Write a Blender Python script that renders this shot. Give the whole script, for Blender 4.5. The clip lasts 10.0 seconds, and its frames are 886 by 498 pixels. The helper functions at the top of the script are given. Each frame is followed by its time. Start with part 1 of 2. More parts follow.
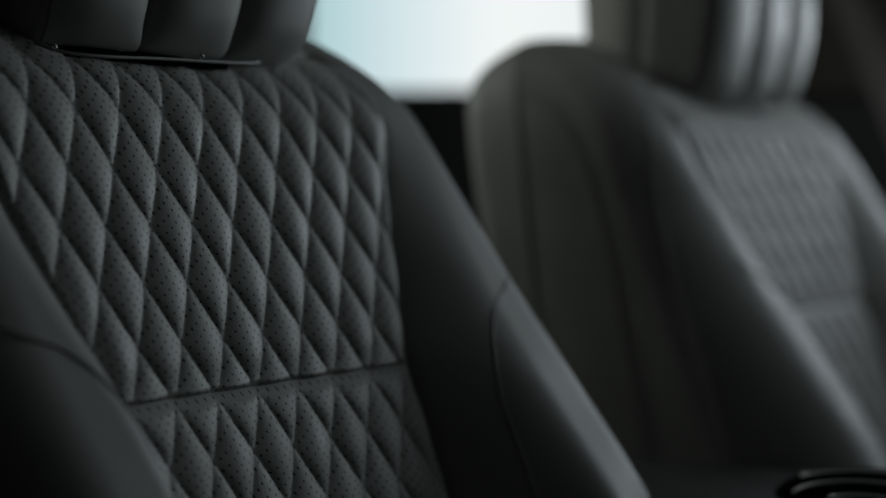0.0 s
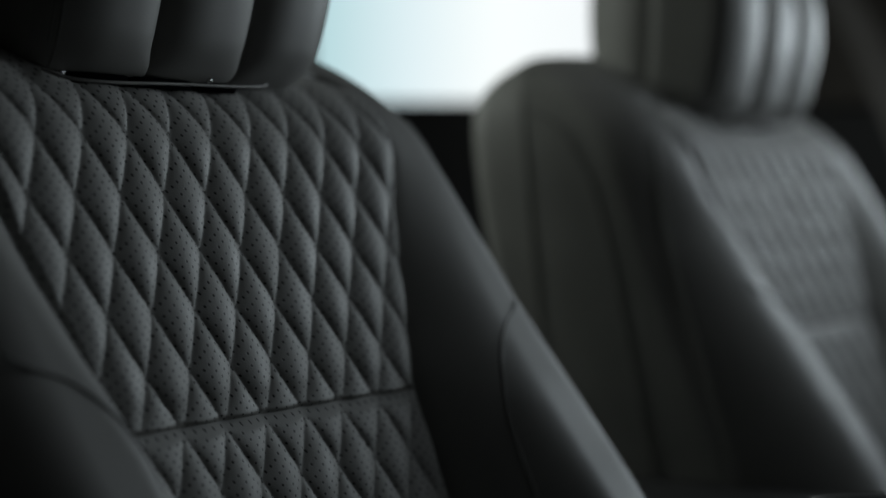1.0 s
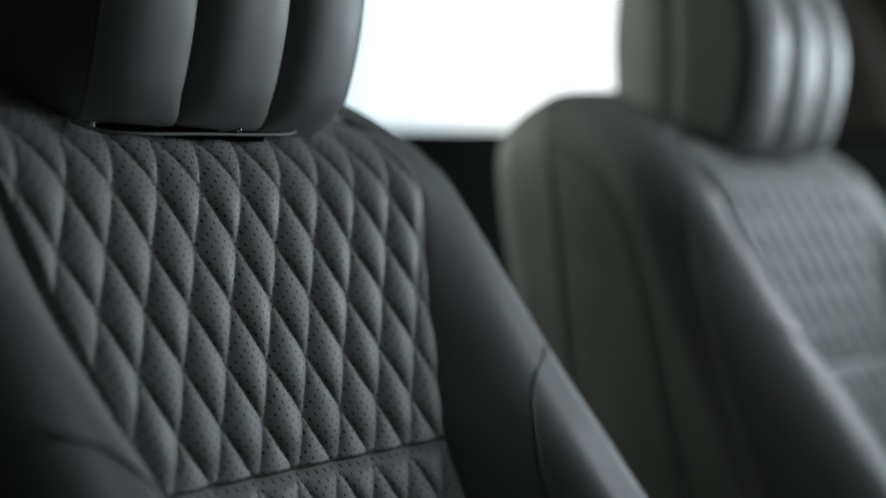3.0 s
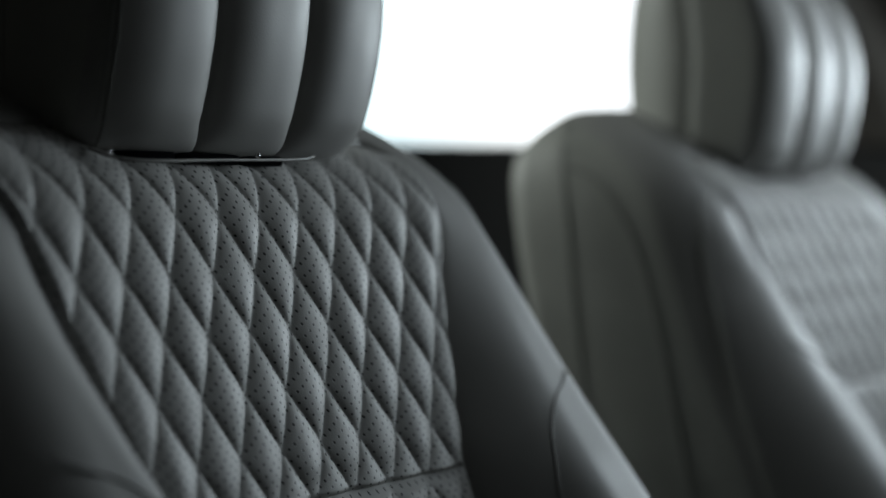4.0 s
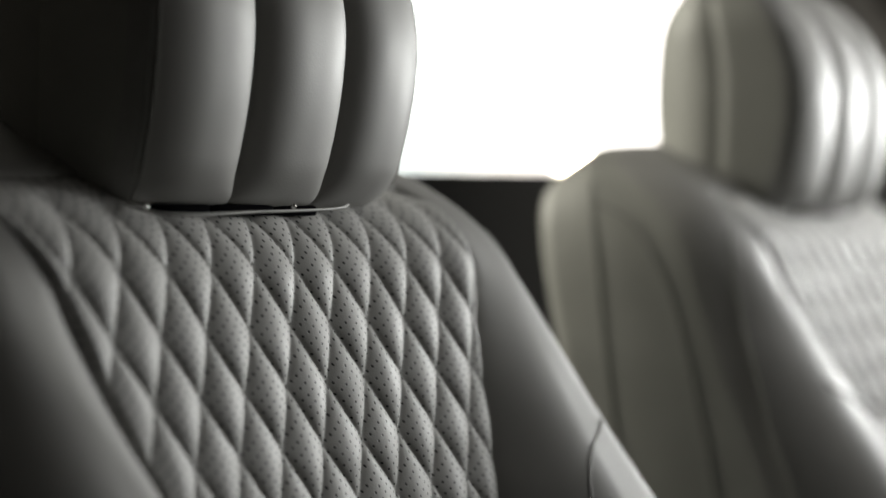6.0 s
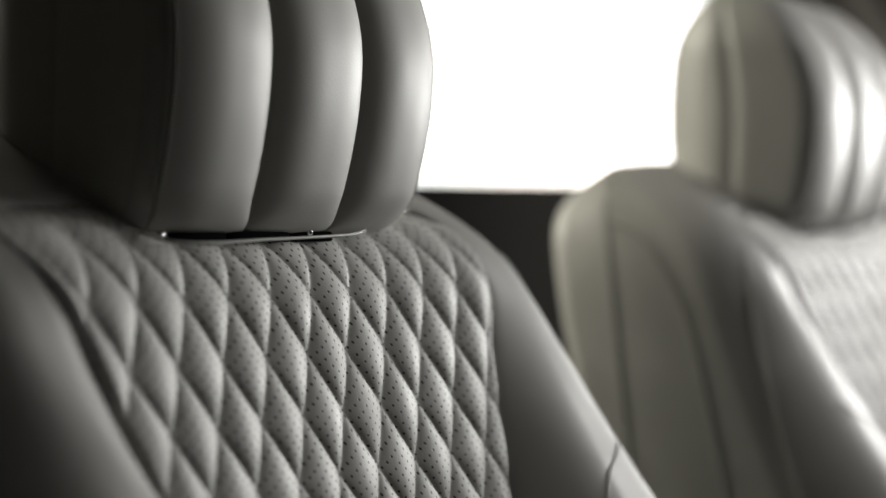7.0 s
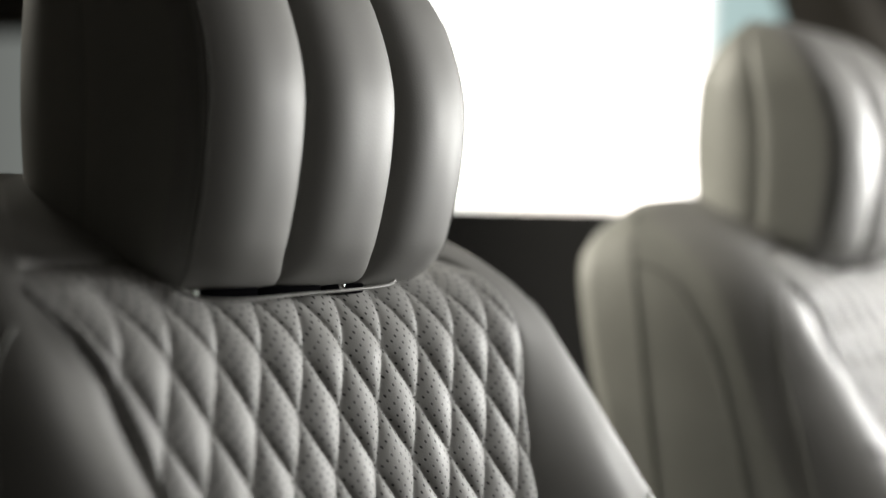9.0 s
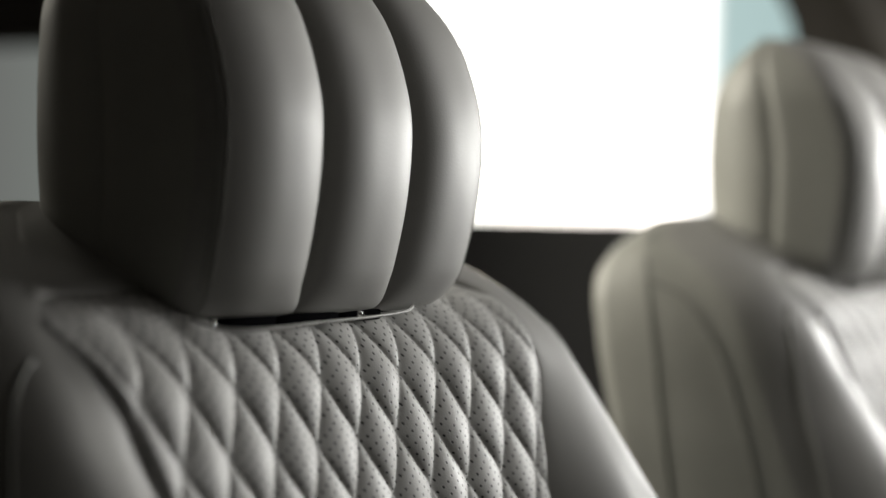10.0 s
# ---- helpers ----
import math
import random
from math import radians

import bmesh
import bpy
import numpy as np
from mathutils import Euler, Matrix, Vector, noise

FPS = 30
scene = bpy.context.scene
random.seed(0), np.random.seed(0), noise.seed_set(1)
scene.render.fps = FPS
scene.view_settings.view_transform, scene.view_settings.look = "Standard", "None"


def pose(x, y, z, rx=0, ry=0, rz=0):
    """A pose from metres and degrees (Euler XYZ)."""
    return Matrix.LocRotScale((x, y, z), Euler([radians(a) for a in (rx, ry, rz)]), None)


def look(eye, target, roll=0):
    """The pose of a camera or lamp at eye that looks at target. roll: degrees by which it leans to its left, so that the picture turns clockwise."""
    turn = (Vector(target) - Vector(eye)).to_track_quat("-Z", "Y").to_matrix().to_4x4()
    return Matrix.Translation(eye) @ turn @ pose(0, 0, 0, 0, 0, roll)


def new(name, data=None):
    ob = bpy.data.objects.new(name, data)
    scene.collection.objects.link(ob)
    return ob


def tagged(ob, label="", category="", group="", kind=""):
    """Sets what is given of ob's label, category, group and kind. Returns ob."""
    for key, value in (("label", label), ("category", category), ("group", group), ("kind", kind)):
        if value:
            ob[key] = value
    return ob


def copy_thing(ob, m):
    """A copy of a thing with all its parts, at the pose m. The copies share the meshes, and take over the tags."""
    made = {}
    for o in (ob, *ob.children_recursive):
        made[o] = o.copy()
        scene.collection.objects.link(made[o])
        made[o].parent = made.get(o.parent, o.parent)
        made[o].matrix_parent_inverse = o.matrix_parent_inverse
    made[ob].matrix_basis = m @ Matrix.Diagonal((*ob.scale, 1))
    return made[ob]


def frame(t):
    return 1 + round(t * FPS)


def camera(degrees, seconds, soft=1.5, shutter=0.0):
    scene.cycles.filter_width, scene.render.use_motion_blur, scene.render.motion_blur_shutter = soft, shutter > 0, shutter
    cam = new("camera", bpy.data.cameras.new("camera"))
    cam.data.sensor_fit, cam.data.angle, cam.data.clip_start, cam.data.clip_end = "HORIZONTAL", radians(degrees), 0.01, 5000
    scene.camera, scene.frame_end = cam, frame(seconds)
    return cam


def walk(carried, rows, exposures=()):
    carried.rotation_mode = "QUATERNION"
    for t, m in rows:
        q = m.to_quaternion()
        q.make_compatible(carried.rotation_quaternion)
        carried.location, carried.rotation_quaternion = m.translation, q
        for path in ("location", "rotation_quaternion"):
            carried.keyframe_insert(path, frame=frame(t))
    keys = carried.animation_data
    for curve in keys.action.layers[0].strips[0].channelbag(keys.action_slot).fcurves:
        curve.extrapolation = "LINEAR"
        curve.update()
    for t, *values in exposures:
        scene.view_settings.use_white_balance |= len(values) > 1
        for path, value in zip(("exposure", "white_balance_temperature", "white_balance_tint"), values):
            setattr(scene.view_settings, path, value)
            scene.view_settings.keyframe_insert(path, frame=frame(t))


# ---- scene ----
cam = camera(26.0, 10.0)
PATH = [
    (0, -0.8739, -0.6478, 0.8659, 87.500, -1.495, -60.760),
    (0.5, -0.8721, -0.6439, 0.8717, 87.537, -1.538, -60.787),
    (1, -0.8701, -0.6391, 0.8772, 87.594, -1.558, -60.797),
    (1.5, -0.8680, -0.6337, 0.8822, 87.668, -1.559, -60.793),
    (2, -0.8658, -0.6278, 0.8871, 87.753, -1.548, -60.779),
    (2.5, -0.8636, -0.6216, 0.8917, 87.845, -1.528, -60.755),
    (3.25, -0.8602, -0.6121, 0.8985, 87.990, -1.490, -60.705),
    (4, -0.8571, -0.6027, 0.9053, 88.136, -1.453, -60.643),
    (4.5, -0.8551, -0.5966, 0.9099, 88.230, -1.432, -60.598),
    (5, -0.8532, -0.5908, 0.9146, 88.319, -1.416, -60.550),
    (5.5, -0.8515, -0.5852, 0.9193, 88.404, -1.405, -60.500),
    (6.25, -0.8491, -0.5774, 0.9267, 88.520, -1.398, -60.422),
    (7, -0.8471, -0.5704, 0.9343, 88.626, -1.400, -60.342),
    (7.5, -0.8460, -0.5660, 0.9395, 88.692, -1.404, -60.286),
    (8, -0.8449, -0.5618, 0.9447, 88.757, -1.407, -60.228),
    (8.5, -0.8440, -0.5577, 0.9499, 88.822, -1.405, -60.166),
    (9, -0.8432, -0.5536, 0.9550, 88.891, -1.395, -60.101),
    (9.5, -0.8425, -0.5495, 0.9601, 88.967, -1.372, -60.030),
    (10, -0.8418, -0.5451, 0.9649, 89.053, -1.332, -59.951),
]
EXPOSURES = [(0.0, -2.35, 6300, 6), (2.5, -1.72, 6200, 5), (4.5, -0.9, 6200, 6), (5.5, -0.38, 6850, 10), (7.0, 0.02, 7250, 13), (10.0, 0.10, 7250, 13)]
walk(cam, [(t, pose(*r)) for t, *r in PATH], EXPOSURES)
cam.data.dof.use_dof = True
cam.data.dof.focus_distance = 0.945
cam.data.dof.aperture_fstop = 3.2

# ---- world and light ----
world = bpy.data.worlds.new("sky")
scene.world = world
world.use_nodes = True
wn = world.node_tree.nodes
sky = wn.new("ShaderNodeTexSky")
sky.sky_type = "NISHITA"
sky.sun_disc = False
SUN_DIR = Vector((0.899, 0.437, 0.027)).normalized()
sky.sun_elevation = radians(6)
sky.sun_rotation = math.atan2(SUN_DIR.x, SUN_DIR.y)
world.node_tree.links.new(sky.outputs[0], wn["Background"].inputs[0])
wn["Background"].inputs[1].default_value = 0.02

sun_data = bpy.data.lights.new("sun", "SUN")
sun_data.energy, sun_data.angle, sun_data.color = 0.7, radians(0.6), (1.0, 0.88, 0.7)
sun = new("sun", sun_data)
sun.matrix_world = look(SUN_DIR * 30, (0, 0, 0))


def area_lamp(name, w, h, power, colour, m, spread=180):
    d = bpy.data.lights.new(name, "AREA")
    d.shape, d.size, d.size_y, d.energy, d.color = "RECTANGLE", w, h, power, colour
    d.spread = radians(spread)
    ob = new(name, d)
    ob.matrix_world = m
    return ob


# daylight through the windscreen and the far front door's window
area_lamp("windscreen_daylight", 0.8, 0.34, 1.4, (0.93, 0.97, 1.0), look((0.72, -1.38, 1.26), (0.2, 0, 0.9)))
area_lamp("door_daylight", 1.1, 0.46, 70.0, (0.88, 0.95, 1.0), look((1.85, -0.64, 1.03), (0.0, -0.1, 0.85)))
# added fill lamps at unseen roof openings; the rear one aims at the far seat
area_lamp("rear_roof_fill", 0.44, 0.8, 7.0, (0.95, 0.98, 0.92), look((0.34, 0.90, 1.50), (0.72, -0.10, 0.80)), 100)
area_lamp("front_roof_fill", 0.5, 0.4, 2.2, (0.90, 0.96, 1.0), look((0.78, -0.50, 1.48), (0.78, -0.50, 0.0)))


# ---- materials ----
def material(name, colour, rough, metal=0.0, var=0.12, scale=30.0, bump=0.15, bump_scale=900.0, coat=0.0, spec=0.5, coarse=4.0):
    m = bpy.data.materials.new(name)
    m.use_nodes = True
    n, l = m.node_tree.nodes, m.node_tree.links
    b = n["Principled BSDF"]
    tc = n.new("ShaderNodeTexCoord")
    n1 = n.new("ShaderNodeTexNoise"); n1.inputs["Scale"].default_value = scale; n1.inputs["Detail"].default_value = 6
    n2 = n.new("ShaderNodeTexNoise"); n2.inputs["Scale"].default_value = coarse; n2.inputs["Detail"].default_value = 3
    mix = n.new("ShaderNodeMath"); mix.operation = "ADD"
    l.new(tc.outputs["Object"], n1.inputs["Vector"]); l.new(tc.outputs["Object"], n2.inputs["Vector"])
    l.new(n1.outputs[0], mix.inputs[0]); l.new(n2.outputs[0], mix.inputs[1])
    ramp = n.new("ShaderNodeMapRange")
    ramp.inputs[1].default_value, ramp.inputs[2].default_value = 0.7, 1.3
    ramp.inputs[3].default_value, ramp.inputs[4].default_value = 1 - var, 1 + var
    l.new(mix.outputs[0], ramp.inputs[0])
    col = n.new("ShaderNodeMix"); col.data_type = "RGBA"; col.blend_type = "MULTIPLY"; col.inputs[0].default_value = 1
    col.inputs[6].default_value = (*colour, 1)
    l.new(ramp.outputs[0], col.inputs[7])
    l.new(col.outputs[2], b.inputs["Base Color"])
    rr = n.new("ShaderNodeMapRange")
    rr.inputs[1].default_value, rr.inputs[2].default_value = 0.3, 0.7
    rr.inputs[3].default_value, rr.inputs[4].default_value = max(rough - 0.06, 0.02), min(rough + 0.06, 1)
    l.new(n1.outputs[0], rr.inputs[0]); l.new(rr.outputs[0], b.inputs["Roughness"])
    b.inputs["Metallic"].default_value = metal
    b.inputs["Specular IOR Level"].default_value = spec
    b.inputs["Coat Weight"].default_value = coat
    if bump:
        v = n.new("ShaderNodeTexVoronoi"); v.inputs["Scale"].default_value = bump_scale
        bp = n.new("ShaderNodeBump"); bp.inputs["Strength"].default_value = bump; bp.inputs["Distance"].default_value = 0.0004
        l.new(tc.outputs["Object"], v.inputs["Vector"]); l.new(v.outputs["Distance"], bp.inputs["Height"])
        l.new(bp.outputs[0], b.inputs["Normal"])
    return m


LEATHER_RGB = (0.28, 0.275, 0.262)
leather = material("leather", LEATHER_RGB, 0.54, var=0.06, bump=0.1)
leather_side = material("side_leather", (0.30, 0.30, 0.275), 0.5, var=0.08)
seam_dark = material("seam_thread", (0.19, 0.19, 0.175), 0.7, var=0.2)
dark_trim = material("dark_trim", (0.03, 0.03, 0.032), 0.55, var=0.2)
headliner = material("headliner", (0.10, 0.09, 0.08), 0.9, var=0.15, bump=0.3, bump_scale=400)
carpet = material("carpet", (0.025, 0.025, 0.027), 0.95, var=0.3, bump=0.6, bump_scale=500)
chrome = material("chrome", (0.8, 0.8, 0.8), 0.15, metal=1.0, var=0.03, bump=0)
satin_metal = material("satin_metal", (0.6, 0.6, 0.62), 0.45, metal=1.0, var=0.05, bump=0)
belt_web = material("belt_webbing", (0.17, 0.16, 0.15), 0.7, var=0.15, bump=0.5, bump_scale=700)
thread = material("thread", (0.24, 0.235, 0.225), 0.7, var=0.1, bump=0)
wall_dark = material("dark_wall", (0.03, 0.028, 0.026), 0.9, var=0.2)
dark_grey = material("dark_grey_leather", (0.03, 0.03, 0.031), 0.5, var=0.15)
gloss_black = material("gloss_black", (0.006, 0.006, 0.007), 0.3, var=0.1, bump=0, spec=0.0)
asphalt = material("asphalt", (0.05, 0.05, 0.05), 0.9, var=0.3)


def perforated():
    """The leather with rows of punched holes, laid out on the mesh's own sheet coordinates in metres."""
    # same leather, base colour raised to carry the light that falls on the insert
    m = material("perforated_leather_lit", (0.42, 0.415, 0.40), 0.56, var=0.06, bump=0.12, spec=0.35)
    n, l = m.node_tree.nodes, m.node_tree.links
    b = n["Principled BSDF"]
    uv = n.new("ShaderNodeUVMap"); uv.uv_map = "sheet"
    dots = []
    PX, PS = 0.0076, 0.0061
    for off in (0.0, 0.5):
        mp = n.new("ShaderNodeVectorMath"); mp.operation = "MULTIPLY_ADD"
        mp.inputs[1].default_value = (1 / PX, 1 / PS, 0)
        mp.inputs[2].default_value = (off, off, 0)
        l.new(uv.outputs[0], mp.inputs[0])
        fr = n.new("ShaderNodeVectorMath"); fr.operation = "FRACTION"; l.new(mp.outputs[0], fr.inputs[0])
        sc = n.new("ShaderNodeVectorMath"); sc.operation = "MULTIPLY_ADD"
        sc.inputs[1].default_value = (PX, PS, 0); sc.inputs[2].default_value = (-PX / 2, -PS / 2, 0)
        l.new(fr.outputs[0], sc.inputs[0])
        ds = n.new("ShaderNodeVectorMath"); ds.operation = "LENGTH"
        l.new(sc.outputs[0], ds.inputs[0])
        dots.append(ds)
    mn = n.new("ShaderNodeMath"); mn.operation = "MINIMUM"
    l.new(dots[0].outputs["Value"], mn.inputs[0]); l.new(dots[1].outputs["Value"], mn.inputs[1])
    hole = n.new("ShaderNodeMapRange")
    hole.inputs[1].default_value, hole.inputs[2].default_value = 0.00055, 0.0009
    hole.inputs[3].default_value, hole.inputs[4].default_value = 0.0, 1.0
    l.new(mn.outputs[0], hole.inputs[0])
    old = b.inputs["Base Color"].links[0].from_socket
    mx = n.new("ShaderNodeMix"); mx.data_type = "RGBA"
    mx.inputs[6].default_value = (0.012, 0.012, 0.012, 1)
    l.new(hole.outputs[0], mx.inputs[0]); l.new(old, mx.inputs[7]); l.new(mx.outputs[2], b.inputs["Base Color"])
    bp = n.new("ShaderNodeBump"); bp.inputs["Strength"].default_value = 0.3; bp.inputs["Distance"].default_value = 0.0004
    l.new(hole.outputs[0], bp.inputs["Height"])
    l.new(b.inputs["Normal"].links[0].from_socket, bp.inputs["Normal"]); l.new(bp.outputs[0], b.inputs["Normal"])
    return m


quilt_leather_lit = perforated()


# ---- mesh helpers ----
def obj(name, verts, faces, mat, parent=None, label="", smooth=True):
    me = bpy.data.meshes.new(name)
    me.from_pydata([tuple(v) for v in verts], [], faces)
    me.update()
    if smooth:
        me.polygons.foreach_set("use_smooth", [True] * len(me.polygons))
    me.materials.append(mat)
    ob = new(name, me)
    if parent is not None:
        ob.parent = parent
    if label:
        ob["label"] = label
    return ob


def grid_faces(nu, nv, wrap=False):
    out = []
    for j in range(nv - 1):
        for i in range(nu if wrap else nu - 1):
            k = (i + 1) % nu
            out.append((j * nu + i, j * nu + k, (j + 1) * nu + k, (j + 1) * nu + i))
    return out


def part(name, bm, mat, parent=None, label="", smooth=True):
    me = bpy.data.meshes.new(name)
    bm.normal_update()
    bm.to_mesh(me); bm.free()
    if smooth:
        me.polygons.foreach_set("use_smooth", [True] * len(me.polygons))
    me.materials.append(mat)
    ob = new(name, me)
    if parent is not None:
        ob.parent = parent
    if label:
        ob["label"] = label
    return ob


def block(x0, x1, y0, y1, z0, z1, bevel=0.01, seg=3):
    bm = bmesh.new()
    bmesh.ops.create_cube(bm, size=1)
    for v in bm.verts:
        v.co = Vector(((x0 + x1) / 2 + v.co.x * (x1 - x0), (y0 + y1) / 2 + v.co.y * (y1 - y0), (z0 + z1) / 2 + v.co.z * (z1 - z0)))
    if bevel:
        bmesh.ops.bevel(bm, geom=bm.edges[:], offset=bevel, segments=seg, profile=0.5, affect="EDGES")
    return bm


def tube(name, pts, r, mat, parent=None, label="", sides=10):
    """A round cord along points."""
    P = [Vector(p) for p in pts]
    verts = []
    for i, p in enumerate(P):
        d = (P[min(i + 1, len(P) - 1)] - P[max(i - 1, 0)]).normalized()
        a = d.cross(Vector((0.3, 0.2, 1))).normalized()
        b = d.cross(a)
        for k in range(sides):
            w = 2 * math.pi * k / sides
            verts.append(p + (a * math.cos(w) + b * math.sin(w)) * r)
    f = grid_faces(sides, len(P), wrap=True)
    f += [tuple(range(sides - 1, -1, -1)), tuple(range((len(P) - 1) * sides, len(P) * sides))]
    return obj(name, verts, f, mat, parent, label)


def smoothstep(a, b, x):
    t = min(max((x - a) / (b - a), 0.0), 1.0)
    return t * t * (3 - 2 * t)


def table(x, xs, ys):
    """A smooth curve through the pairs of xs and ys, without overshoot."""
    x = min(max(x, xs[0]), xs[-1])
    n = len(xs)
    k = 0
    while k < n - 2 and x > xs[k + 1]:
        k += 1
    d = [(ys[m + 1] - ys[m]) / (xs[m + 1] - xs[m]) for m in range(n - 1)]

    def slope(m):
        if m == 0:
            return d[0]
        if m == n - 1:
            return d[-1]
        p, q = d[m - 1], d[m]
        return 0.0 if p * q <= 0 else 2 * p * q / (p + q)

    w = xs[k + 1] - xs[k]
    t = (x - xs[k]) / w
    a, b = slope(k) * w, slope(k + 1) * w
    return ys[k] * (1 + 2 * t) * (1 - t) ** 2 + a * t * (1 - t) ** 2 + ys[k + 1] * t * t * (3 - 2 * t) + b * t * t * (t - 1)


# ---- the seat's shape, x across, y to the rear, z up, middle of the seat at x = 0 ----
LEAN = math.tan(radians(20.0))


def plane_y(z):
    return -0.065 + (z - 0.856) * LEAN


INSERT_Z = (0.40, 0.60, 0.70, 0.75, 0.80, 0.84, 0.865, 0.885, 0.905, 0.918, 0.935, 0.95, 0.962)


def insert_right(z):
    return table(z, INSERT_Z, (0.143, 0.138, 0.132, 0.130, 0.143, 0.155, 0.166, 0.176, 0.179, 0.177, 0.162, 0.135, 0.10))


def insert_left(z):
    return table(z, INSERT_Z, (0.158, 0.150, 0.140, 0.136, 0.152, 0.169, 0.177, 0.182, 0.191, 0.195, 0.180, 0.152, 0.12))


def insert_half(z):
    return (insert_right(z) + insert_left(z)) / 2


def insert_mid(z):
    """How far the insert's middle lies from the seat's."""
    return (insert_right(z) - insert_left(z)) / 2


def outer_half(z):
    return table(z, (0.35, 0.55, 0.70, 0.80, 0.86, 0.89, 0.91, 0.93, 0.945, 0.957, 0.964, 0.968), (0.262, 0.272, 0.272, 0.265, 0.256, 0.249, 0.242, 0.23, 0.214, 0.19, 0.16, 0.10))


def crest(z):
    """How far the side bolster stands out in front of the insert."""
    return table(z, (0.40, 0.55, 0.663, 0.735, 0.80, 0.87, 0.905, 0.93, 0.96), (0.104, 0.104, 0.086, 0.059, 0.033, 0.012, 0.003, 0.0, 0.0))


def top_shift(z):
    """How far the front face has rolled back towards the top edge."""
    return 0.095 * max(0.0, (z - 0.885) / 0.083) ** 2.2


HOLLOW = 0.19


def insert_edge(x, z):
    """Distance from the seat's middle to the insert's seam on the side of x."""
    return insert_right(z) if x > 0 else insert_left(z)


def front_y(x, z):
    """The front face of the backrest at x, z: side bolsters, and the sunken bed of the quilted insert."""
    a, ins, h = abs(x), insert_edge(x, z), crest(z)
    y = plane_y(z) + top_shift(z)
    mid = ins + (0.62 if x > 0 else 0.45) * (0.235 - ins)
    b0 = min(HOLLOW * ins * ins, h + 0.004)
    if a > mid:
        return y - h
    if a > ins:
        t = (a - ins) / (mid - ins)
        roll = 0.0020 * math.exp(-(a - ins) / 0.0035)
        return y - b0 - (h - b0) * math.sin(t * math.pi / 2) + roll
    bed = 1.0 - smoothstep(0.922, 0.933, z)
    return y - b0 + (0.0022 + 0.012 * smoothstep(0.0, 0.012, ins - a)) * bed


def strip_part(name, rings, c0, c1, mat, parent, label="", close=False):
    """A part made of the columns c0 to c1 of stacked rings."""
    n = c1 - c0 + 1
    verts = [v for r in rings for v in r[c0:c1 + 1]]
    return obj(name, verts, grid_faces(n, len(rings)), mat, parent, label)


def cap_part(name, ring, mat, parent, label="", up=True):
    idx = list(range(len(ring)))
    return obj(name, ring, [tuple(idx if up else idx[::-1])], mat, parent, label, smooth=False)


def unfold(half, left=None):
    """From the rear middle round one side, across the front and round the other side."""
    return [(-a, c) for a, c in (left or half)[:0:-1]] + half


def backrest_half(z, s=1):
    out, y, ins = outer_half(z), plane_y(z), insert_edge(s, z)
    depth = table(z, (0.35, 0.80, 0.90, 0.92, 0.935, 0.945, 0.955, 0.968), (0.158, 0.158, 0.152, 0.148, 0.139, 0.130, 0.121, 0.116))
    xc = out * 0.83 if s > 0 else min(out * 0.83, max(out * 0.76, ins + 0.03))
    ins = min(ins, xc - 0.02)
    xs = [ins * 0.94 * i / 6 for i in range(7)] + [ins * 0.94 + (ins + 0.010 - ins * 0.94) * i / 12 for i in range(1, 13)]
    xs += [ins + 0.010 + (xc - ins - 0.010) * i / 26 for i in range(1, 27)]
    half = [(a, front_y(s * a if a else s * 1e-6, z)) for a in xs]
    yc = front_y(s * xc, z)
    yr = y + depth
    ym = min(y + top_shift(z) + 0.045, yr - 0.025)
    for i in range(1, 13):
        w = i / 12 * math.pi / 2
        half.append((xc + (out - xc) * math.sin(w), yc + (ym - yc) * (1 - math.cos(w))))
    for i in range(1, 9):
        half.append((out + 0.003 * math.sin(i / 8 * math.pi), ym + (yr - 0.022 - ym) * i / 8))
    for i in range(1, 9):
        w = i / 8 * math.pi / 2
        half.append((out - 0.026 * (1 - math.cos(w)), yr - 0.022 + 0.022 * math.sin(w)))
    for i in range(1, 9):
        half.append(((out - 0.026) * (1 - i / 8), yr + 0.004 * math.sin(i / 8 * math.pi / 2)))
    return half


BOLSTER_N = 7 + 12 + 26 + 9   # column of one half at which the side panel begins


def backrest_parts(seat):
    zs = [0.36 + (0.90 - 0.36) * i / 90 for i in range(90)] + [0.90 + 0.068 * math.sin(i / 26 * math.pi / 2) for i in range(27)]
    rings = [[(a, b, z) for a, b in unfold(backrest_half(z), backrest_half(z, -1))] for z in zs]
    L = (len(rings[0]) + 1) // 2
    mid = L - 1
    side = 7 + 12 + 26 + 12 + 8
    strip_part("insert_bed", rings, mid - 12, mid + 12, leather, seat)
    for s in (-1, 1):
        a, b = sorted((mid + s * 12, mid + s * BOLSTER_N))
        strip_part("side_bolster", rings, a, b, leather, seat, "smooth pale grey leather side bolster")
        a, b = sorted((mid + s * BOLSTER_N, mid + s * side))
        strip_part("side_panel", rings, a, b, leather_side, seat, "pale grey leather side panel")
    strip_part("rear_panel", rings, 0, mid - side, leather_side, seat)
    strip_part("rear_panel", rings, mid + side, len(rings[0]) - 1, leather_side, seat)
    cap_part("top_panel", rings[-1], leather, seat)


CELL_W, CELL_H = 0.0345, 0.0585
Z_CREASE = 0.753


def quilt_puff(x, s):
    p, q = x / CELL_W + s / CELL_H, x / CELL_W - s / CELL_H
    f = abs(math.sin(math.pi * p)) * abs(math.sin(math.pi * q))
    return f ** 0.5


SINL, COSL = math.sin(radians(20)), math.cos(radians(20))


def quilt_wobble(x, s):
    return noise.noise(Vector((x * 35, s * 35, 1.7))) * 0.0009


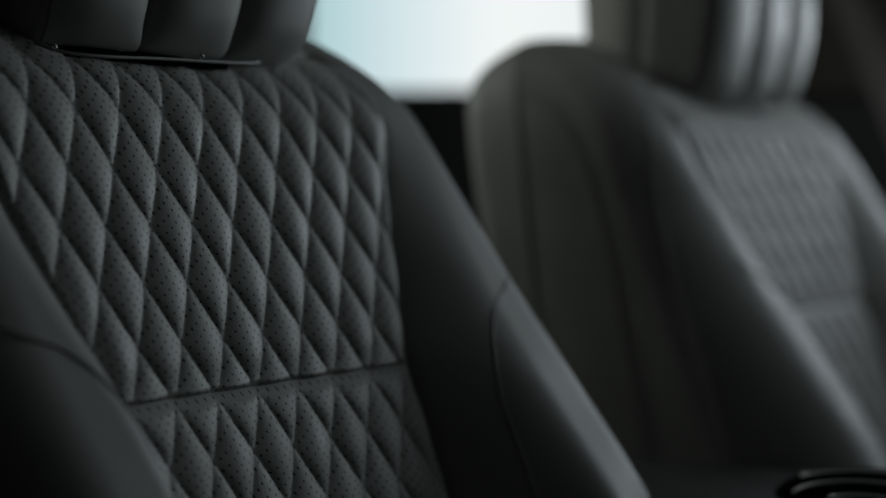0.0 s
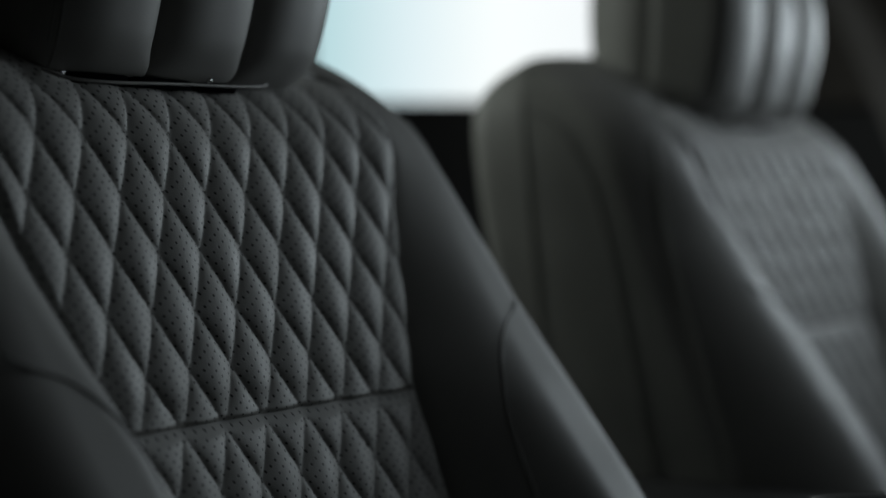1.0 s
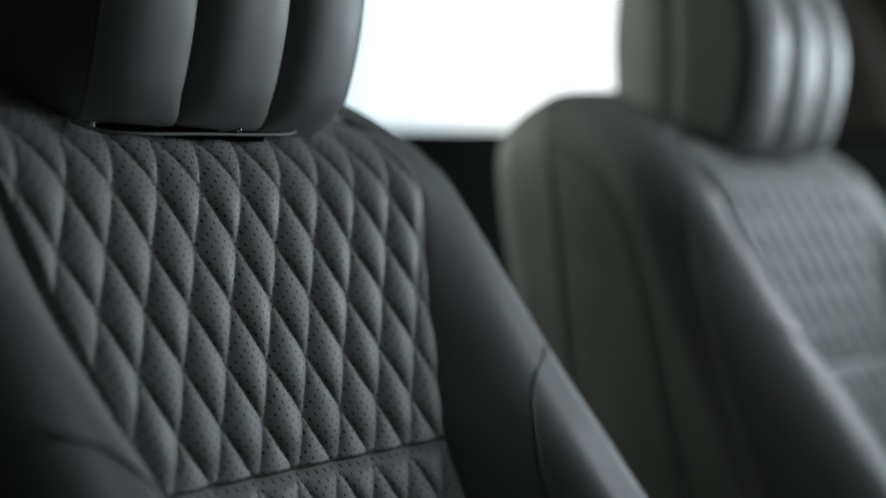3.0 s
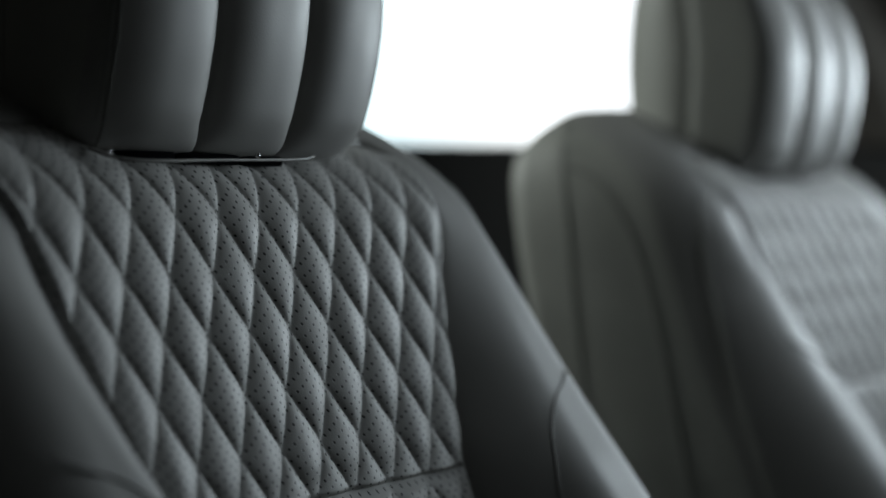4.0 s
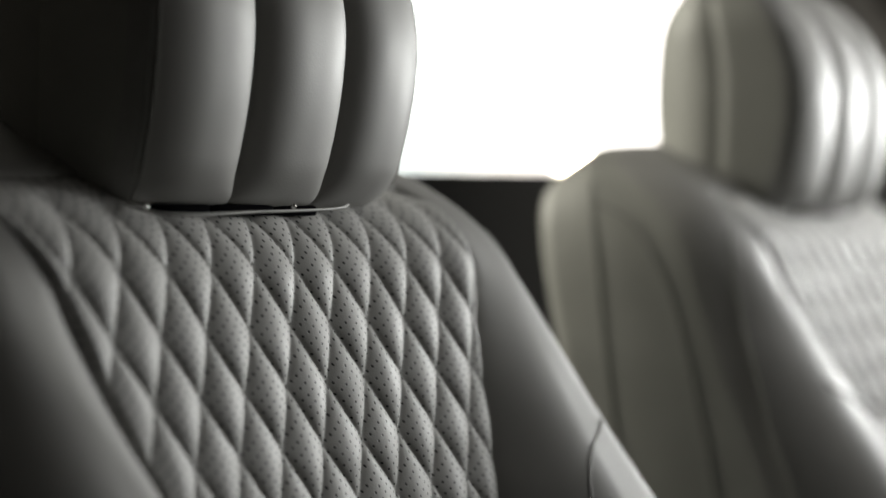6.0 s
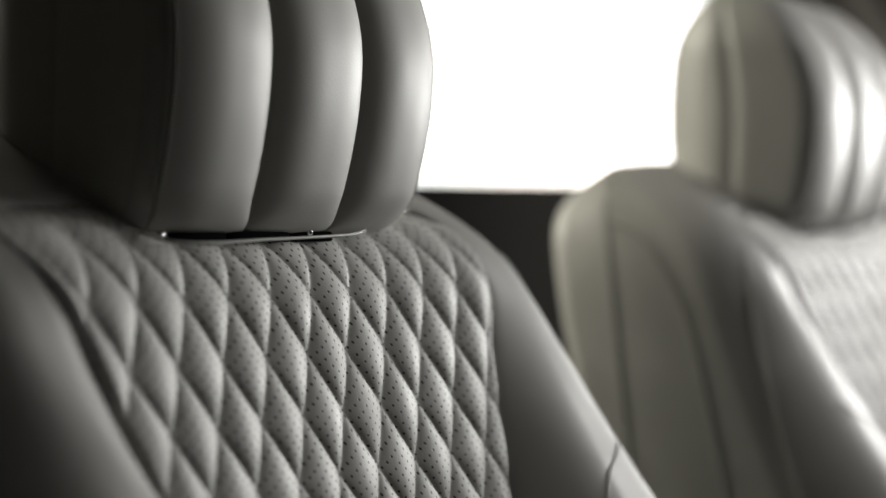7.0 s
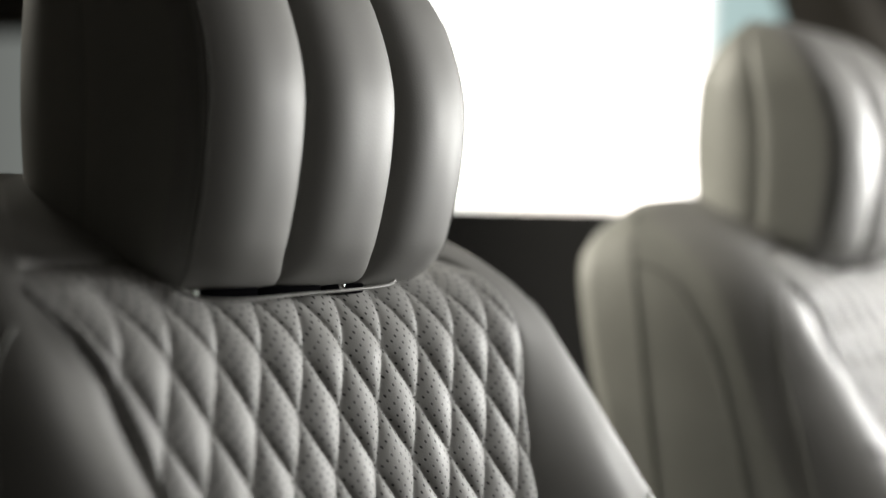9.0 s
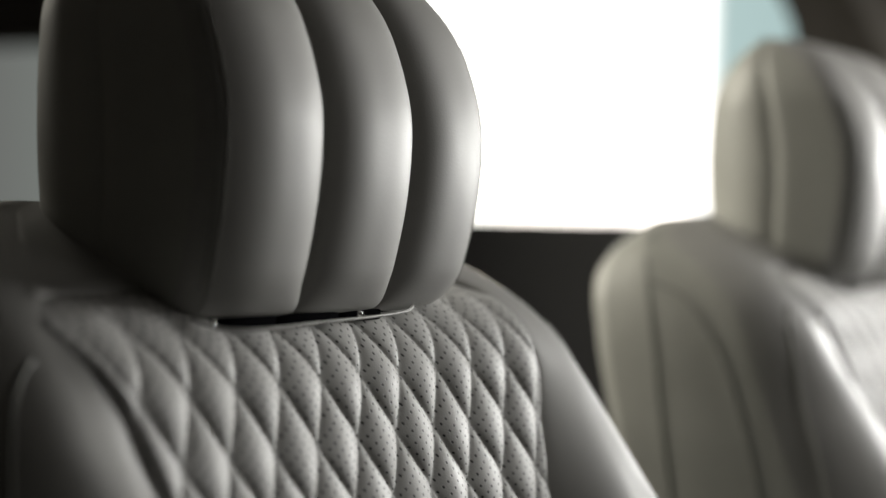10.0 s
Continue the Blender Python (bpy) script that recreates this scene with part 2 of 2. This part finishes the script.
def quilt_point(x, z, half, top):
    """A point of the quilted sheet at x and height z; top is the sheet's upper edge or None."""
    s = (z - 0.889) / COSL
    edge = min(half - abs(x - insert_mid(z)), abs(z - Z_CREASE) / COSL + 0.001)
    e = smoothstep(0.0, 0.006, edge)
    fade = 1.0 if top is None else 0.4 + 0.6 * smoothstep(0.0, 0.008, top - z)
    sink = min(1.0, (crest(z) + 0.004) / (HOLLOW * insert_edge(x, z) ** 2))
    wob = quilt_wobble(x, s)
    d = 0.0060 * quilt_puff(x + wob, s + wob) * (0.08 + 0.92 * e) * (0.5 + 0.5 * smoothstep(0.0, 0.022, edge)) * fade + 0.002 * e - 0.0010 * (1 - e) + wob * 0.7
    tuck = 0.0 if top is None else 0.006 * (1 - smoothstep(0.0, 0.007, top - z))
    return (x, plane_y(z) + top_shift(z) - d * COSL - HOLLOW * x * x * sink + tuck, z - d * SINL)


def quilt_mesh(name, z0, z1, parent, label, nu=280, nv=230, round_top=0.0):
    """A quilted sheet between heights z0 and z1 that fills the insert from seam to seam."""
    verts, uvs = [], []
    for j in range(nv):
        v = j / (nv - 1)
        for i in range(nu):
            u = i / (nu - 1) * 2 - 1
            top = z1 - round_top * abs(u) ** 5
            z = z0 + (top - z0) * v
            half = insert_half(z)
            x = u * half + insert_mid(z)
            verts.append(quilt_point(x, z, half, top if round_top else None))
            uvs.append((x, (z - 0.889) / COSL))
    ob = obj(name, verts, grid_faces(nu, nv), quilt_leather_lit, parent, label)
    layer = ob.data.uv_layers.new(name="sheet")
    idx = np.empty(len(ob.data.loops), dtype=np.int32)
    ob.data.loops.foreach_get("vertex_index", idx)
    layer.data.foreach_set("uv", np.array(uvs, dtype=np.float32)[idx].ravel())
    return ob


def quilt_stitches(panel, z0, z1):
    """Short thread stitches along the diamond seams of a panel, as one mesh."""
    verts, faces = [], []
    STEP, LONG, THICK = 0.0040, 0.0013, 0.00042
    rnd = random.Random(5)
    s0, s1 = (z0 - 0.889) / COSL, (z1 - 0.889) / COSL
    for way in (1, -1):
        for k in range(-16, 17):
            s = s0 + 0.004
            while s < s1 - 0.002:
                x0 = way * (k * CELL_W - s / CELL_H * CELL_W)
                wob = quilt_wobble(x0, s)
                x = way * (CELL_W * (k - (s + wob) / CELL_H)) - wob
                z = 0.889 + s * COSL
                half = insert_half(z)
                if abs(x - insert_mid(z)) < half - 0.007:
                    p = Vector(quilt_point(x, z, half, None)) + Vector((0, -0.0002, 0))
                    q = Vector((-way * CELL_W, 0.0, CELL_H)).normalized()
                    q = Vector((q.x, q.z * SINL, q.z * COSL))
                    n = Vector((0, -COSL, SINL))
                    w = q.cross(n).normalized()
                    t = THICK * rnd.uniform(0.8, 1.2)
                    b = len(verts)
                    verts += [p - q * LONG, p + w * t, p + n * t * 1.3, p - w * t, p + q * LONG]
                    faces += [(b, b + 1, b + 2), (b, b + 2, b + 3), (b + 4, b + 2, b + 1), (b + 4, b + 3, b + 2)]
                s += STEP * COSL
    ob = obj("stitching", verts, faces, thread, panel, "grey thread stitches along the diamond seams")
    ob["kind"] = "stuff"
    return ob


def smooth_line(pts, n=40):
    """Catmull-Rom through the points."""
    P = [np.array(pts[0])] + [np.array(p) for p in pts] + [np.array(pts[-1])]
    out = []
    for k in range(n):
        t = k / (n - 1) * (len(pts) - 1)
        i = min(int(t), len(pts) - 2)
        f = t - i
        a, b, c, d = P[i], P[i + 1], P[i + 2], P[i + 3]
        out.append(0.5 * (2 * b + (c - a) * f + (2 * a - 5 * b + 4 * c - d) * f * f + (3 * b - a - 3 * c + d) * f ** 3))
    return out


def seat_seams(seat):
    """Stitched seams that stand a little proud of the leather."""
    curve = [(0.224, 0.799), (0.212, 0.7932), (0.194, 0.7866), (0.1805, 0.776), (0.1713, 0.7637), (0.1622, 0.7422), (0.1592, 0.7205), (0.1582, 0.7004), (0.157, 0.68), (0.156, 0.62), (0.157, 0.55)]
    for s in (1, -1):
        pts = [(s * x, front_y(s * x, z) - 0.0002, z) for x, z in smooth_line(curve, 60)]
        tube("bolster_seam", pts, 0.0009, leather, seat)
        # seams of the side panel: an upright one at the rear and two that sweep forwards
        rear = smooth_line([(0.060, 0.935), (0.054, 0.919), (0.043, 0.881), (0.035, 0.844), (0.026, 0.80), (0.010, 0.72), (-0.01, 0.62)], 40)
        sweep = smooth_line([(0.054, 0.919), (0.028, 0.911), (0.009, 0.894), (-0.011, 0.866), (-0.027, 0.829), (-0.040, 0.79), (-0.060, 0.72), (-0.08, 0.64)], 40)
        for line in (rear, sweep):
            tube("side_seam", [(s * (side_x(y, z) + 0.0004), y, z) for y, z in line], 0.0010, seam_dark, seat, "dark stitched seam")
        front = smooth_line([(-0.043, 0.906), (-0.050, 0.887), (-0.062, 0.855), (-0.078, 0.815), (-0.098, 0.76), (-0.13, 0.68), (-0.15, 0.6)], 40)
        tube("shoulder_seam", [(s * (side_x(y, z) + 0.0003), y, z) for y, z in front], 0.0013, seam_dark, seat, "dark stitched seam")


def side_x(y, z):
    """How far out the flank of the backrest lies at y, z."""
    half = backrest_half(z)[7 + 12 + 20:7 + 12 + 26 + 12 + 8 + 8]
    ys = [c for _, c in half]
    return float(np.interp(y, ys, [a for a, _ in half]))


HR_W, HR_Z0, HR_Z1 = 0.118, 0.917, 1.107
GROOVE = 0.0390
HR_G, HR_F, HR_C = 26, 36, 8


def headrest_half(v):
    z = HR_Z0 + (HR_Z1 - HR_Z0) * v
    out = HR_W * (0.955 + 0.045 * math.sin(math.pi * min(v * 0.9 + 0.08, 1)))
    yf = -0.040 - 0.028 * math.sin(math.pi * (0.10 + 0.80 * v)) + 0.012 * smoothstep(0.45, 0.95, v) + 0.009 * (v - 0.5)
    yb = 0.072 + 0.012 * math.sin(math.pi * v)
    k = 1.0
    if v < 0.12:
        k = math.sqrt(max(0.0, 1 - (1 - v / 0.12) ** 2))
    if v > 0.70:
        k = math.sqrt(max(0.0, 1 - ((v - 0.70) / 0.30) ** 2))
    shrink = 0.016 * (1 - k) if v < 0.5 else 0.048 * (1 - k)
    o, f, b = out - shrink * 0.8, yf + shrink, yb - shrink
    fl = o - 0.007
    dip = 0.004 + 0.011 * smoothstep(0.0, 0.10, v)   # the grooves run out at the lower edge
    g = GROOVE * (o / HR_W)
    half = []
    for i in range(HR_G + 1):
        t = math.sin(i / HR_G * math.pi / 2)
        a = g * t
        half.append((a, f + dip * (1 - math.sqrt(max(0.0, 1 - t ** 2.6))) + 0.003 * (a / fl) ** 2))
    lo, hi = g, fl + 0.004
    for i in range(1, HR_F + 1):
        w = -math.cos(i / HR_F * math.pi * 0.94)
        a = (lo + hi) / 2 + (hi - lo) / 2 * w
        a = min(a, fl)
        t = (a - (lo + hi) / 2) / ((hi - lo) / 2)
        fall = 0.010 * t ** 2.3 if t > 0 else dip * (1 - math.sqrt(max(0.0, 1 - min(-t, 1.0) ** 2.6)))
        half.append((a, f + fall + 0.003 * (a / fl) ** 2))
    a1, f1 = half[-1]
    for i in range(1, HR_C + 1):
        w = (1 + i / HR_C) * math.pi / 4
        half.append((o - 0.001 - 3.414 * (o - 0.001 - a1) * (1 - math.sin(w)), f1 + 0.0185 * (0.7071 - math.cos(w))))
    f2 = f1 + 0.0131
    ym = f2 + (b - f2) * 0.40
    for i in range(1, 9):
        t = i / 9
        half.append((o - 0.001 * (1 - t) ** 2, f2 + (ym - f2) * t))
    half.append((o - 0.0025, ym))
    for i in range(1, 16):
        w = i / 15 * math.pi / 2
        half.append((o - 0.0005 - (o * 0.58) * (1 - math.cos(w)), ym + 0.001 + (b - ym - 0.001) * math.sin(w)))
    for i in range(1, 8):
        half.append(((o * 0.42 - 0.0005) * (1 - i / 7), b))
    return z, half


def make_headrest():
    hr = new("headrest")
    tagged(hr, "pale grey leather headrest with three upright padded channels", "headrest", "headrests")
    NV = 80
    rings = []
    for j in range(NV + 1):
        z, half = headrest_half(j / NV)
        rings.append([(a, c, z) for a, c in unfold(half)])
    mid = len(rings[0]) // 2
    corner = HR_G + HR_F + HR_C
    seam = HR_G + HR_F + HR_C + 9
    strip_part("channel", rings, mid - HR_G, mid + HR_G, leather, hr, "padded grey leather channel")
    for s in (-1, 1):
        a, b = sorted((mid + s * HR_G, mid + s * corner))
        strip_part("channel", rings, a, b, leather, hr, "padded grey leather channel")
        a, b = sorted((mid + s * corner, mid + s * seam))
        strip_part("side_panel", rings, a, b, leather_side, hr)
    strip_part("rear_shell", rings, 0, mid - seam, leather_side, hr)
    strip_part("rear_shell", rings, mid + seam, len(rings[0]) - 1, leather_side, hr)
    cap_part("top_panel", rings[-1], leather, hr)
    # plate under the cushion, gap's shade put into its black; two bright pins, posts
    base = [[(a * 0.74 - 0.020, c * 0.95, z) for a, c, _ in rings[1]] for z in (0.9135, 0.9185)]
    plate = obj("base_plate", base[0] + base[1], grid_faces(len(base[0]), 2, wrap=True) + [tuple(range(len(base[0])))[::-1], tuple(range(len(base[0]), 2 * len(base[0])))], gloss_black, hr, "base plate, black for the shade in the gap", smooth=False)
    for x, y, z in ((-0.104, -0.046, 0.9170), (-0.004, -0.0575, 0.9185)):
        bm = bmesh.new()
        bmesh.ops.create_uvsphere(bm, u_segments=12, v_segments=8, radius=0.0015, matrix=Matrix.Translation((x, y, z)))
        part("pin", bm, chrome, plate, "small bright metal pin")
    for s in (-1, 1):
        tube("post", [(s * 0.06, 0.03, 0.86), (s * 0.06, 0.03, 0.93)], 0.006, chrome, hr, "chrome post")
    # stitched line beside the front corner of each flank
    for s in (-1, 1):
        for k in (corner - HR_C - 1, corner - HR_C + 2):
            pts = [rings[j][mid + s * k] for j in range(6, NV - 20, 2)]
            tube("stitch_line", [(x * 1.002, y, z) for x, y, z in pts], 0.0005, seam_dark, hr, "dark double stitching")
    return hr


def make_seat():
    seat = new("car_seat")
    tagged(seat, "pale grey leather car seat with diamond quilted perforated backrest", "car seat", "front seats")
    backrest_parts(seat)
    upper = quilt_mesh("quilted_insert", Z_CREASE, 0.934, seat, "diamond quilted perforated grey leather panel", round_top=0.008)
    quilt_stitches(upper, Z_CREASE, 0.924)
    lower = quilt_mesh("quilted_insert", 0.50, Z_CREASE, seat, "diamond quilted perforated grey leather panel", nv=240)
    quilt_stitches(lower, 0.60, Z_CREASE)
    seat_seams(seat)
    lip = smooth_line([(-0.108, -0.036, 0.9185), (-0.100, -0.047, 0.9145), (-0.078, -0.0535, 0.9138), (-0.035, -0.0555, 0.9153), (0.015, -0.0555, 0.9166), (0.044, -0.053, 0.9178), (0.064, -0.045, 0.9195)], 50)
    tube("collar_piping", lip, 0.0008, leather, seat, "rolled leather lip below the headrest")
    part("seat_cushion", block(-0.27, 0.27, -0.66, -0.10, 0.30, 0.50, 0.05, 5), leather, seat, "pale grey leather seat cushion")
    part("seat_base", block(-0.22, 0.22, -0.55, 0.02, 0.0, 0.36, 0.02), dark_trim, seat, "black seat base")
    return seat


NEAR, FAR = pose(-0.07, 0, 0), pose(0.66, -0.040, 0.004)
seat = make_seat()
seat.matrix_world = NEAR
copy_thing(seat, FAR)
rest = make_headrest()
rest.matrix_world = pose(-0.0712, 0, 0)
copy_thing(rest, FAR)


# ---- car body ----
SIDE, NEAR_SIDE, BELT = 1.35, -0.62, 0.966


def structure(name, bm, mat, label, category, smooth=False):
    return tagged(part(name, bm, mat, smooth=smooth), label, category, kind="structure")


structure("ground", block(-400, 400, -400, 400, -0.62, -0.5, 0), asphalt, "dark asphalt ground outside the car", "ground")
structure("floor", block(NEAR_SIDE, SIDE, -1.6, 2.2, -0.05, 0.0, 0), carpet, "dark carpeted cabin floor", "floor")


def ceiling_mesh(x0, x1, y0, y1, hx0, hx1, hy0, hy1, z0, z1):
    """The headliner with an unseen opening added for a fill lamp."""
    bm = bmesh.new()
    xs, ys = (x0, hx0, hx1, x1), (y0, hy0, hy1, y1)
    g = {(i, j, k): bm.verts.new((xs[i], ys[j], (z0, z1)[k])) for i in range(4) for j in range(4) for k in range(2)}
    for i in range(3):
        for j in range(3):
            if (i, j) == (1, 1):
                continue
            bm.faces.new((g[i, j, 0], g[i, j + 1, 0], g[i + 1, j + 1, 0], g[i + 1, j, 0]))
            bm.faces.new((g[i, j, 1], g[i + 1, j, 1], g[i + 1, j + 1, 1], g[i, j + 1, 1]))
    ring = [(1, 1), (2, 1), (2, 2), (1, 2)]
    rim = [(0, 0), (3, 0), (3, 3), (0, 3)]
    for r, flip in ((ring, False), (rim, True)):
        for (i, j), (k, m) in zip(r, r[1:] + r[:1]):
            f = [g[i, j, 0], g[k, m, 0], g[k, m, 1], g[i, j, 1]]
            bm.faces.new(f[::-1] if flip else f) if r is ring else None
    return bm


structure("ceiling", ceiling_mesh(NEAR_SIDE, SIDE + 0.1, 0.0, 2.2, 0.10, 0.58, 0.48, 1.32, 1.46, 1.52), headliner, "brown cloth headliner with an unseen opening added for the rear fill lamp", "ceiling")
structure("ceiling_front", ceiling_mesh(NEAR_SIDE, SIDE + 0.1, -1.1, 0.0, 0.52, 1.04, -0.71, -0.29, 1.46, 1.52), headliner, "brown cloth headliner with an unseen opening added for the front fill lamp", "ceiling")
structure("wall_rear", block(NEAR_SIDE, SIDE, 2.2, 2.26, -0.05, 1.52, 0), headliner, "dark rear end of the cabin", "wall")
structure("wall_front", block(NEAR_SIDE, SIDE, -1.6, -1.52, -0.05, 0.95, 0.01), dark_trim, "dark front end of the cabin below the windscreen", "wall")
structure("wall_near_rear", block(NEAR_SIDE - 0.08, NEAR_SIDE, 0.25, 2.26, -0.05, 1.52, 0.01), headliner, "dark rear side of the cabin beside the open door", "wall")
# unseen walls, added to keep outside light off the near side
structure("wall_unseen_side", block(-1.75, -1.65, -6, 6, -0.5, 3.0, 0), wall_dark, "plain unseen dark wall added beside the car to block light", "wall")
structure("wall_unseen_front", block(-1.65, NEAR_SIDE - 0.25, -3.1, -3.0, -0.5, 3.0, 0), wall_dark, "plain unseen dark wall added ahead of the open door to block light", "wall")


structure("door_1", block(SIDE, SIDE + 0.09, -1.5, 1.25, -0.02, BELT, 0.012), dark_trim, "black door panels of the far side", "car door")
structure("wall_side_rear", block(SIDE, SIDE + 0.09, 1.25, 2.2, -0.02, BELT - 0.045, 0.012), dark_trim, "black side trim below the rear quarter window", "wall")


def pillar_with_corner():
    """The cloth-covered door pillar whose rear edge sweeps into the roof rail in a round corner."""
    bm = bmesh.new()
    y_edge, z_top, r = 0.235, 1.31, 0.16
    prof = []
    for i in range(13):
        prof.append((y_edge + 0.03 * (1 - i / 12), BELT + (z_top - r - BELT) * i / 12))
    for i in range(1, 17):
        w = i / 16 * math.pi / 2
        prof.append((y_edge + r * (1 - math.cos(w)), z_top - r + r * math.sin(w)))
    rows = []
    for y, z in prof:
        rows.append([bm.verts.new(p) for p in ((SIDE - 0.012, y, z), (SIDE + 0.08, y, z), (SIDE + 0.08, -0.12, z), (SIDE - 0.012, -0.12, z))])
    for p, q in zip(rows, rows[1:]):
        for i in range(4):
            k = (i + 1) % 4
            bm.faces.new((p[i], p[k], q[k], q[i]))
    bm.faces.new(rows[0][::-1])
    bm.faces.new(rows[-1])
    return bm


structure("pillar_1", pillar_with_corner(), headliner, "brown cloth covered pillar and roof rail", "pillar")
structure("roof_rail", block(SIDE - 0.012, SIDE + 0.08, -0.12, 2.2, 1.31, 1.47, 0.008), headliner, "brown cloth covered roof rail above the windows", "roof rail")
structure("roof_rail_front", block(SIDE - 0.012, SIDE + 0.08, -1.5, -0.12, 1.42, 1.47, 0.008), headliner, "brown cloth covered roof rail above the front window", "roof rail")
structure("roof_rail_rear", block(SIDE - 0.010, SIDE + 0.078, 1.29, 2.19, 1.215, 1.312, 0.008), headliner, "brown cloth trim above the rear quarter window", "roof rail")
# added out of view, shuts the sky off from the open door side
structure("ceiling_unseen", block(-1.75, NEAR_SIDE - 0.1, -6, 6, 2.3, 2.4, 0), wall_dark, "plain unseen dark ceiling added over the open door side to block the sky", "ceiling")
structure("pillar_2", block(SIDE - 0.01, SIDE + 0.08, 0.86, 1.30, BELT, 1.33, 0.01), headliner, "brown cloth covered rear pillar", "pillar")


# seat belt of the far seat, running down from the pillar
def strap():
    """A woven belt 46 mm wide hanging from its guide on the pillar down to the seat."""
    belt = new("seat_belt")
    tagged(belt, "dark woven seat belt hanging from the door pillar", "seat belt")
    path = smooth_line([(1.335, 0.17, 1.27), (1.29, 0.09, 1.15), (1.25, 0.014, 1.046), (1.22, -0.03, 0.975), (1.15, -0.10, 0.86), (1.06, -0.18, 0.70), (1.0, -0.2, 0.42)], 40)
    verts = []
    for p in path:
        for dx, dy in ((-0.004, -0.02), (-0.004, 0.02), (-0.0025, 0.02), (-0.0025, -0.02)):
            verts.append((p[0] + dx, p[1] + dy, p[2]))
    obj("webbing", verts, grid_faces(4, len(path), wrap=True) + [(3, 2, 1, 0), tuple(range(len(verts) - 4, len(verts)))], belt_web, belt, smooth=False)
    part("belt_guide", block(1.315, 1.345, 0.13, 0.21, 1.25, 1.29, 0.006), dark_trim, belt, "black plastic belt guide")


strap()


def console():
    """The dark armrest box between the seats."""
    thing = new("centre_console")
    tagged(thing, "dark centre console with a padded armrest lid between the seats", "console")
    part("box", block(0.19, 0.41, -1.2, 0.12, 0.0, 0.62, 0.015), dark_trim, thing)
    part("armrest_lid", block(0.185, 0.415, -0.45, 0.13, 0.620, 0.662, 0.018, 4), dark_grey, thing, "dark grey padded armrest lid")


console()


def selector():
    """A glossy black oval knob with bright ribs."""
    thing = new("selector_knob")
    tagged(thing, "glossy black oval selector knob with chrome ribs on the console", "selector knob")
    cx, cy, cz, rx, ry, rz = 0.223, -0.338, 0.675, 0.036, 0.070, 0.0205
    bm = bmesh.new()
    bmesh.ops.create_uvsphere(bm, u_segments=32, v_segments=16, radius=1)
    for v in bm.verts:
        v.co = Vector((cx + rx * v.co.x, cy + ry * v.co.y, cz + rz * max(v.co.z, -0.05)))
    part("knob", bm, gloss_black, thing)
    part("collar", block(cx - 0.022, cx + 0.022, cy - 0.045, cy + 0.045, 0.660, cz, 0.004), dark_trim, thing, "black collar under the knob")
    for k in range(3):
        x0 = cx - rx * (0.88, 0.62, 0.22)[k]
        pts = []
        for i in range(24):
            y = cy - ry * 0.86 + ry * 1.6 * i / 23
            q = 1 - ((x0 - cx) / rx) ** 2 - ((y - cy) / ry) ** 2
            if q > 0.02:
                pts.append((x0, y, cz + rz * math.sqrt(q)))
        tube("rib", pts, 0.0011, satin_metal, thing, "thin chrome rib")
    return thing


selector()


# ---- the sky outside ----
def sky_backdrop():
    """A bright hazy sky far outside with the low sun in it."""
    D = 120.0
    m = bpy.data.materials.new("sky_haze")
    m.use_nodes = True
    n, l = m.node_tree.nodes, m.node_tree.links
    n.remove(n["Principled BSDF"])
    em = n.new("ShaderNodeEmission")
    l.new(em.outputs[0], n["Material Output"].inputs[0])
    tc = n.new("ShaderNodeTexCoord")
    sep = n.new("ShaderNodeSeparateXYZ"); l.new(tc.outputs["Object"], sep.inputs[0])
    # across the sky: blue, white haze round the sun, blue again
    mr = n.new("ShaderNodeMapRange")
    mr.inputs[1].default_value, mr.inputs[2].default_value = D * 0.32, -D * 0.32
    l.new(sep.outputs["X"], mr.inputs[0])
    ramp = n.new("ShaderNodeValToRGB")
    e = ramp.color_ramp.elements
    e[0].position, e[0].color = 0.0, (0.032, 0.036, 0.037, 1)
    e[1].position, e[1].color = 1.0, (0.06, 0.10, 0.11, 1)
    for p, c in ((0.12, (0.045, 0.055, 0.055, 1)), (0.20, (0.45, 0.65, 0.68, 1)), (0.31, (0.60, 0.83, 0.86, 1)), (0.38, (0.93, 1.04, 1.07, 1)), (0.45, (1.2, 1.2, 1.18, 1)), (0.585, (1.1, 1.1, 1.12, 1)), (0.600, (0.10, 0.145, 0.155, 1))):
        k = e.new(p); k.color = c
    l.new(mr.outputs[0], ramp.inputs[0])
    ds = n.new("ShaderNodeVectorMath"); ds.operation = "LENGTH"
    l.new(tc.outputs["Object"], ds.inputs[0])
    disc = n.new("ShaderNodeMapRange")
    disc.inputs[1].default_value, disc.inputs[2].default_value = D * 0.0042, D * 0.0048
    disc.inputs[3].default_value, disc.inputs[4].default_value = 1, 0
    l.new(ds.outputs["Value"], disc.inputs[0])
    mix = n.new("ShaderNodeMix"); mix.data_type = "RGBA"
    mix.inputs[7].default_value = (60, 52, 40, 1)
    l.new(disc.outputs[0], mix.inputs[0]); l.new(ramp.outputs[0], mix.inputs[6])
    l.new(mix.outputs[2], em.inputs[0])
    em.inputs[1].default_value = 3.9
    bm = bmesh.new()
    vs = [bm.verts.new(p) for p in ((-60, -20, 0), (60, -20, 0), (60, 40, 0), (-60, 40, 0))]
    bm.faces.new(vs)
    ob = structure("backdrop", bm, m, "bright hazy sky with a low sun", "sky")
    ob.matrix_world = look(SUN_DIR * D + Vector((-0.85, -0.6, 0.92)), (-0.85, -0.6, 0.92))
    ob.visible_shadow = False
    return ob


sky_backdrop()
